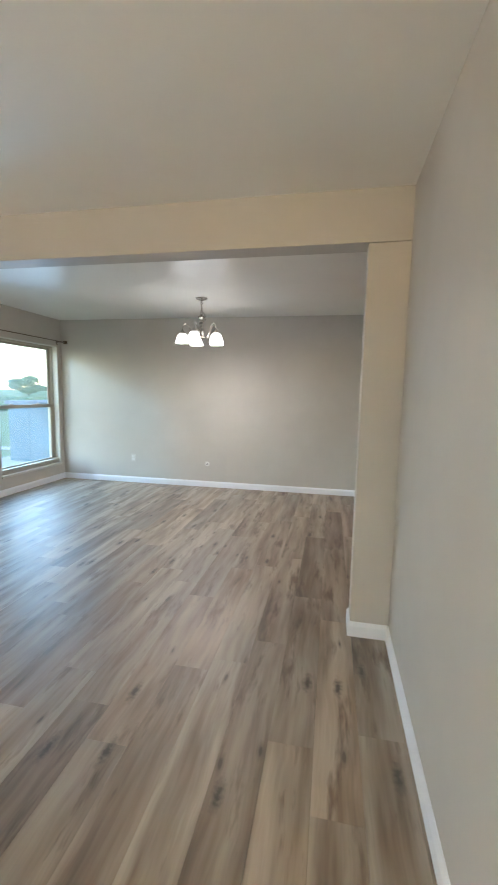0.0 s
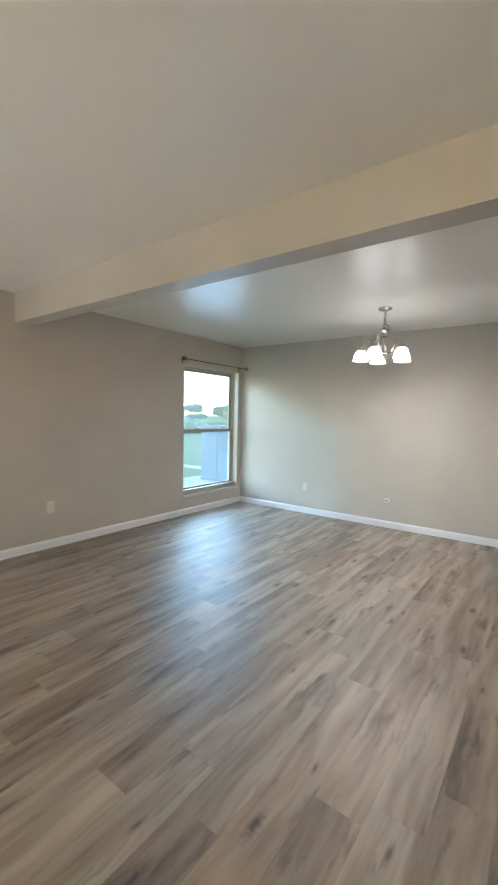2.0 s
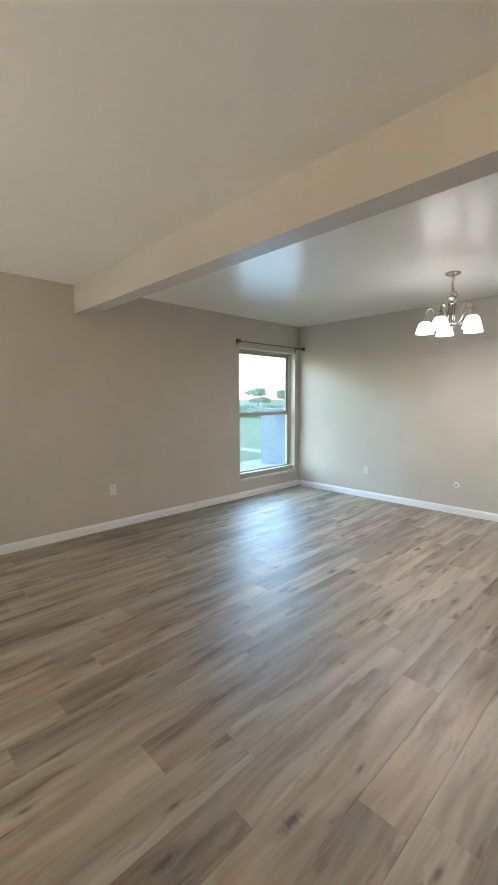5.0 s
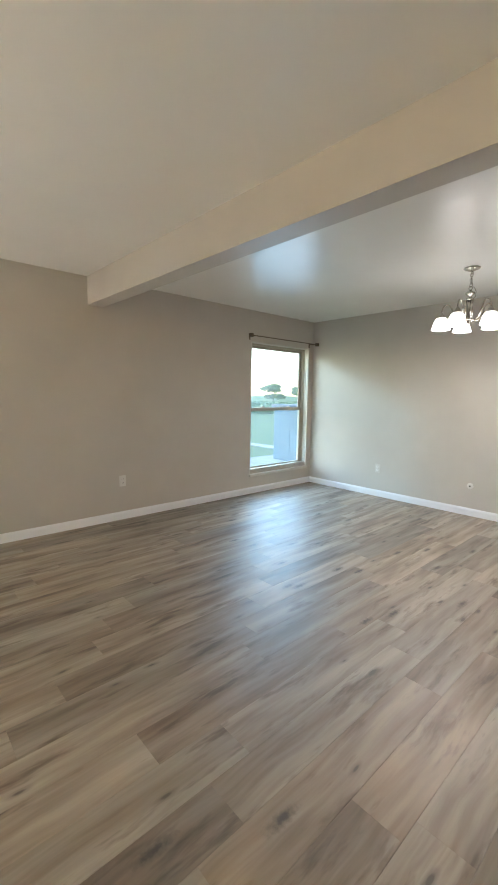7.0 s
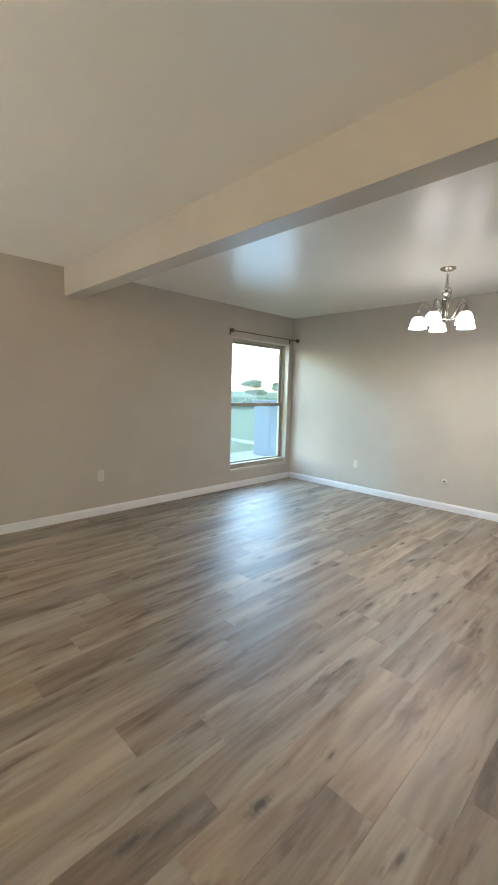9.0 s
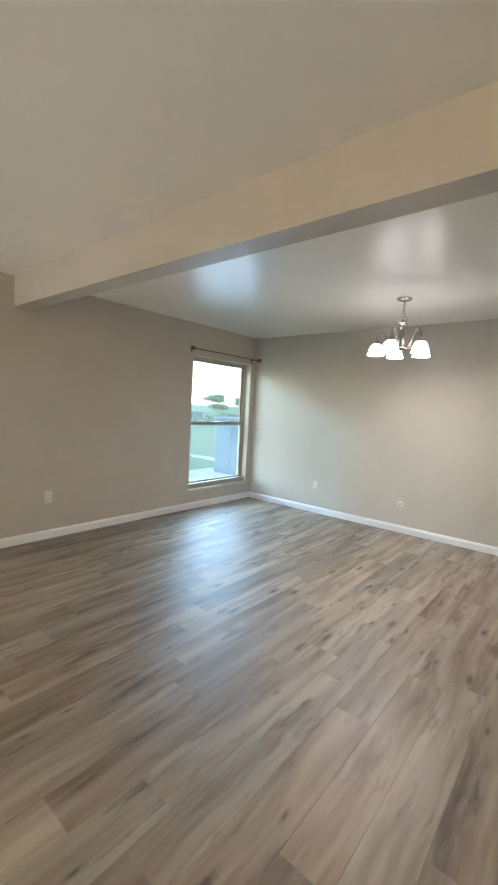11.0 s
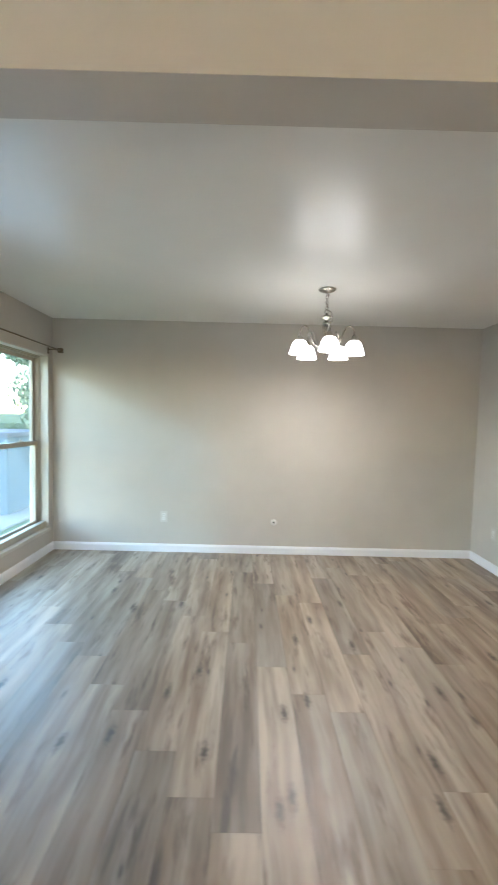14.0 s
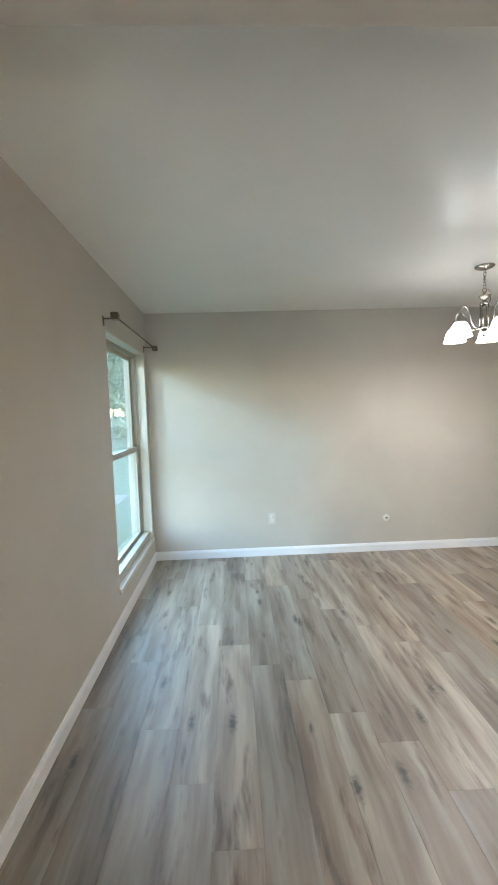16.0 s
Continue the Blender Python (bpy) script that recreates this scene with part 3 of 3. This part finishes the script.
def wall_cabinet(x0, x1):
    t = empty("wall_cabinet", ((x0 + x1) / 2, 5.65, 1.394), "honey-toned wall cabinet hung over the worktop", "cabinet", "kitchen wall cabinets")
    part("body", blk(x0, x1 - 0.002, 5.67, NY - 0.003, 1.394, 2.139), HONEY, t)
    part("door", blk(x0 + 0.003, x1 - 0.003, 5.65, 5.669, 1.412, 2.132, soft=0.004), HONEY, t)
    # strip added in place of the lit bevel along the door's lower edge
    part("lit_edge_strip", blk(x0, x1 - 0.002, 5.646, 5.668, 1.376, 1.406, soft=0.003), HONEY, t)
    return t


first, upper = base_cabinet(CX0, CX0 + UNIT), wall_cabinet(CX0, CX0 + UNIT)
for k in range(1, UNITS):
    for ob in (first, upper):
        copy_thing(ob, Matrix.Translation((UNIT * k, 0, 0)) @ Matrix.Translation(ob.location))
thing("worktop", blk(CX0, CX1 + 0.02, CF - 0.025, NY - 0.013, 0.835, 0.869, soft=0.004), COUNTER, "honey butcher-block worktop on the base cabinets", "worktop")
thing("kitchen_soffit", blk(EX2 + 0.002, KX - 0.002, 5.655, NY - 0.002, 2.1415, CEIL - 0.002), HONEY, "honey painted soffit over the wall cabinets", kind="structure")
splash = empty("backsplash", ((CX0 + CX1) / 2, NY, 0.869), "tan brick-laid ceramic tile backsplash", "backsplash")
part("grout_bed", blk(CX0, CX1, NY - 0.0055, NY - 0.001, 0.871, 1.392), GROUT, splash)
row, z = 0, 0.873
while z < 1.385:
    x = CX0 + 0.002 - (0.077 if row % 2 else 0.0)
    z1 = min(z + 0.071, 1.391)
    while x < CX1:
        a, b_ = max(x, CX0 + 0.001), min(x + 0.151, CX1 - 0.001)
        if b_ - a > 0.01:
            part("tile", blk(a, b_, NY - 0.0115, NY - 0.005, z, z1, soft=0.0015), TILE, splash)
        x += 0.154
    z += 0.074
    row += 1


# ---- ceiling lamps that light the hall end and the kitchen ----
def bowl_lamp(x, y):
    """An unseen lamp close under the ceiling; its metal bowl, open at the top, is added to block downward light, so it
    goes up and sideways.
    """
    t = empty("bowl_lamp", (x, y, CEIL), "unseen hall lamp with a nickel bowl added to keep its light off the floor", "lamp")
    part("canopy", lathe(bmesh.new(), [(0.0005, 0), (0.06, 0), (0.062, -0.008), (0.03, -0.022), (0.0005, -0.024)], (x, y, CEIL), 24), NICKEL, t, smooth=True)
    for k in range(3):
        a = radians(30 + 120 * k)
        ca, sa = math.cos(a), math.sin(a)
        part("rod", tube(bmesh.new(), [(x + 0.04 * ca, y + 0.04 * sa, CEIL - 0.018), (x + 0.155 * ca, y + 0.155 * sa, 2.196)], 0.003, 6), NICKEL, t, smooth=True)
    part("bowl", lathe(bmesh.new(), [(0.160, 2.200), (0.150, 2.165), (0.115, 2.130), (0.06, 2.112), (0.0005, 2.108), (0.0005, 2.112), (0.058, 2.116), (0.112, 2.134),
                                     (0.146, 2.167), (0.156, 2.200), (0.160, 2.200)], (x, y, 0), 32), NICKEL, t, smooth=True)
    part("bulb", lathe(bmesh.new(), [(0.0005, 2.200), (0.012, 2.199), (0.013, 2.180), (0.012, 2.118), (0.0005, 2.117)], (x, y, 0), 12), BULB, t, smooth=True)
    return t


def flush_lamp(x, y):
    t = empty("ceiling_lamp", (x, y, CEIL), "round flush ceiling lamp with warm lit glass", "lamp", "flush ceiling lamps")
    part("base", lathe(bmesh.new(), [(0.0005, 0), (0.13, 0), (0.135, -0.01), (0.13, -0.02), (0.0005, -0.021)], (x, y, CEIL), 28), NICKEL, t, smooth=True)
    part("diffuser", lathe(bmesh.new(), [(0.12, -0.021), (0.115, -0.04), (0.085, -0.06), (0.0005, -0.068)], (x, y, CEIL), 28), DIFFUSER, t, smooth=True)


bowl_lamp(0.05, -0.60)
flush_lamp(2.15, 5.10)

# ---- outside ----
GZ = -0.30
bm = bmesh.new()
bmesh.ops.create_grid(bm, x_segments=1, y_segments=1, size=1500)
bmesh.ops.translate(bm, vec=(0, 0, GZ), verts=bm.verts)
thing("ground", bm, GRASS, "green mown lawn", kind="structure")
thing("pavement", blk(-7.6, -5.45, 7.2, 10.9, GZ - 0.05, GZ + 0.03, soft=0.01), CONC, "pale concrete pad under the blue box", kind="structure")
thing("footpath", blk(-40.0, -7.6, 10.0, 10.45, GZ - 0.05, GZ + 0.02), CONC, "narrow pale concrete footpath across the lawn", kind="structure")
thing("foundation", blk(WX - OUT + 0.005, KX + 0.11, SY - 0.14, NY + 0.14, GZ - 0.1, -0.121), CONC, "concrete foundation of the house", kind="structure")

bx = empty("dumpster", (-6.48, 9.25, GZ + 0.03), "large blue painted metal dumpster with pale lid", "dumpster")
part("body", blk(-7.12, -5.84, 8.45, 10.05, GZ + 0.03, 1.04, soft=0.015), BLUE, bx)
part("lid", blk(-7.17, -5.79, 8.40, 10.10, 1.04, 1.12, soft=0.015), LID, bx, "dark grey lid")
part("rib", blk(-6.61, -6.57, 8.444, 8.4515, GZ + 0.08, 1.0, soft=0.003), BLUE, bx)


def leaves(count, lobes, size, seed):
    """One mesh of many small bent leaf clumps, scattered in overlapping lobes."""
    g = random.Random(seed)
    vs, fs = [], []
    for _ in range(count):
        cx, cy, cz, r, h = g.choice(lobes)
        while True:
            p = Vector((g.uniform(-1, 1), g.uniform(-1, 1), g.uniform(-1, 1)))
            if 0.25 < p.length < 1:
                break
        c = Vector((cx + p.x * r, cy + p.y * r, cz + p.z * h))
        e = Euler((g.uniform(0, 6.3), g.uniform(0, 6.3), g.uniform(0, 6.3))).to_matrix()
        s = size * g.uniform(0.6, 1.4)
        k = len(vs)
        for q in ((-1, 0, 0), (0, -0.6, 0.15), (1, 0, 0.1), (0, 0.6, -0.1)):
            vs.append(c + e @ (Vector(q) * s))
        fs += [(k, k + 1, k + 2), (k, k + 2, k + 3)]
    me = bpy.data.meshes.new("crown")
    me.from_pydata(vs, [], fs)
    return me


def tree(x, y, h, r, seed, label, count=2200, leaf=0.030):
    g = random.Random(seed)
    t = empty("tree", (x, y, GZ), label, "tree", "trees beyond the lawn")
    bm = bmesh.new()
    tube(bm, [(x, y, GZ - 0.1), (x + 0.1, y, GZ + h * 0.25), (x, y + 0.1, GZ + h * 0.5), (x - 0.1, y, GZ + h * 0.8)], 0.05 * h * 0.5, 10, True, 0.25)
    lobes = [(x, y, GZ + h * 0.48, r * 0.75, h * 0.42)]
    for i in range(7):
        a = g.uniform(0, 6.28)
        d = g.uniform(0.45, 0.85) * r
        z = GZ + h * g.uniform(0.18, 0.85)
        tip = (x + d * math.cos(a), y + d * math.sin(a), z)
        tube(bm, [(x, y, GZ + h * g.uniform(0.3, 0.5)), ((x + tip[0]) / 2, (y + tip[1]) / 2, z - 0.06 * h), tip], 0.012 * h, 6, True, 0.3)
        lobes.append((*tip, r * g.uniform(0.3, 0.5), h * g.uniform(0.09, 0.16)))
    part("trunk", bm, BARK, t, smooth=True)
    me = leaves(count * 4, lobes, leaf * h, seed)
    me.materials.append(LEAF)
    ob = new("crown", me)
    ob.parent = t
    ob.matrix_parent_inverse = t.matrix_basis.inverted()
    return t


tree(-84, 70, 6.0, 4.6, 1, "broad green leafy tree far beyond the lawn")
tree(-89, 92, 6.2, 4.6, 2, "broad green leafy tree far beyond the lawn")
tree(-74, 90, 5.6, 4.2, 3, "broad green leafy tree far beyond the lawn")
tree(-58, 86, 5.0, 4.0, 7, "small green leafy tree far beyond the lawn")
tree(-19, 37, 8.5, 4.2, 4, "tall green leafy tree behind the dumpster", 2600, 0.018)
tree(-13.5, 30, 8.5, 4.2, 5, "tall green leafy tree behind the dumpster", 2600, 0.018)
tree(-10, 24, 8.0, 3.6, 6, "tall green leafy tree behind the dumpster", 2600, 0.018)
for k, (x0, y0, ln) in enumerate(((-33, 24, 9), (-27, 27, 9), (-20, 29, 8))):
    me = leaves(7000, [(x0 + ln * i / 8, y0 + 0.5 * i, GZ + 0.50, 1.0, 0.6) for i in range(9)], 0.09, 40 + k)
    me.materials.append(HEDGE)
    tagged(new("hedge", me), "low loose green hedge along the lawn", "hedge", "hedges", "stuff")


# ---- floor planks ----
PW, PL, X0 = 0.179, 1.215, -1.415
ENDS = {0: 3.593, -1: 3.72, -2: 3.953, -3: 2.99, -4: 3.12, -5: 3.335, -6: 3.578, -7: 3.767, -8: 4.027, -9: 4.173, -10: 3.178, -11: 3.435, -12: 3.73,
        1: 4.10, 2: 3.165, 3: 2.978, 4: 4.015, 5: 3.30, 6: 4.608, 7: 3.60, 8: 4.163}
# plank tones that stand out: (row, plank counted from the row's known end)
TONES = {(0, -1): 0.86, (0, 0): 1.10, (-1, 0): 1.08, (-1, -1): 0.95, (-2, 0): 0.74, (-2, -1): 1.08, (-3, 0): 0.84, (-3, 1): 0.80, (-4, -1): 0.78, (-4, 0): 1.12, (-5, 0): 1.10, (-5, -1): 0.82, (-12, 0): 1.1, (-6, -1): 0.86, (-7, -1): 1.14,
         (-11, 0): 1.16, (-12, -1): 1.0, (-11, -1): 0.9, (2, 0): 1.04, (2, 1): 0.84, (4, 0): 0.84, (6, 0): 0.82, (8, -1): 0.74, (5, 0): 0.9, (-9, -1): 0.82, (-10, 0): 1.08}
# planks printed in a cool violet grey
COOL = {(-3, 0), (-9, -1), (-7, -1), (0, -1), (-5, -1), (2, 0)}
share = {}


def plank(x0, x1, y0, y1, tone, warm):
    key = (round(x1 - x0, 3), round(y1 - y0, 3))
    if key not in share:
        w, h, e = key[0] / 2 - 0.0004, key[1] / 2 - 0.0, 0.00025
        vs = [(sx * (w - i), sy * (h - i), z) for z, i in ((-0.008, 0), (-0.0006, 0), (0, e)) for sx, sy in ((-1, -1), (1, -1), (1, 1), (-1, 1))]
        fs = [(8, 9, 10, 11)] + [(4 * k + i, 4 * k + (i + 1) % 4, 4 * k + 4 + (i + 1) % 4, 4 * k + 4 + i) for k in (0, 1) for i in range(4)]
        me = bpy.data.meshes.new("plank")
        me.from_pydata(vs, [], fs)
        me.materials.append(PLANK)
        share[key] = me
    ob = new("plank", share[key])
    ob.location = ((x0 + x1) / 2, (y0 + y1) / 2, 0)
    ob.color = (tone * (1 + warm), tone, tone * (1 - warm), 1)
    ob.parent = floor


g = random.Random(11)
for k in range(-14, 24):
    xa, xb = max(X0 + PW * k, WX + 0.002), min(X0 + PW * (k + 1), KX - 0.002)
    if xb - xa < 0.01:
        continue
    if xb <= EX:
        runs = [(xa, xb, SY + 0.002, NY - 0.002)]
    elif xa < EX:
        runs = [(xa, EX - 0.002, SY + 0.002, BY1), (xa, xb, BY1, JY), (xa, EX - 0.002, JY, NY - 0.002)]
    elif xa < EX2:
        runs = [(xa, xb, BY1, JY)]
    else:
        runs = [(xa, xb, KY + 0.002, NY - 0.002)]
    end = ENDS.get(k, 3.0 + (0.37 * k) % PL)
    for xa, xb, lo, hi in runs:
        i = math.floor((lo - end) / PL)
        while end + i * PL < hi:
            a, b_ = max(lo, end + i * PL), min(hi, end + (i + 1) * PL)
            tone = TONES.get((k, i), g.uniform(0.75, 1.15))
            warm = g.uniform(-0.03, 0.05)
            warm = -0.012 if (k, i) in COOL else warm
            if b_ - a > 0.01:
                plank(xa, xb, a, b_, tone, warm)
            i += 1
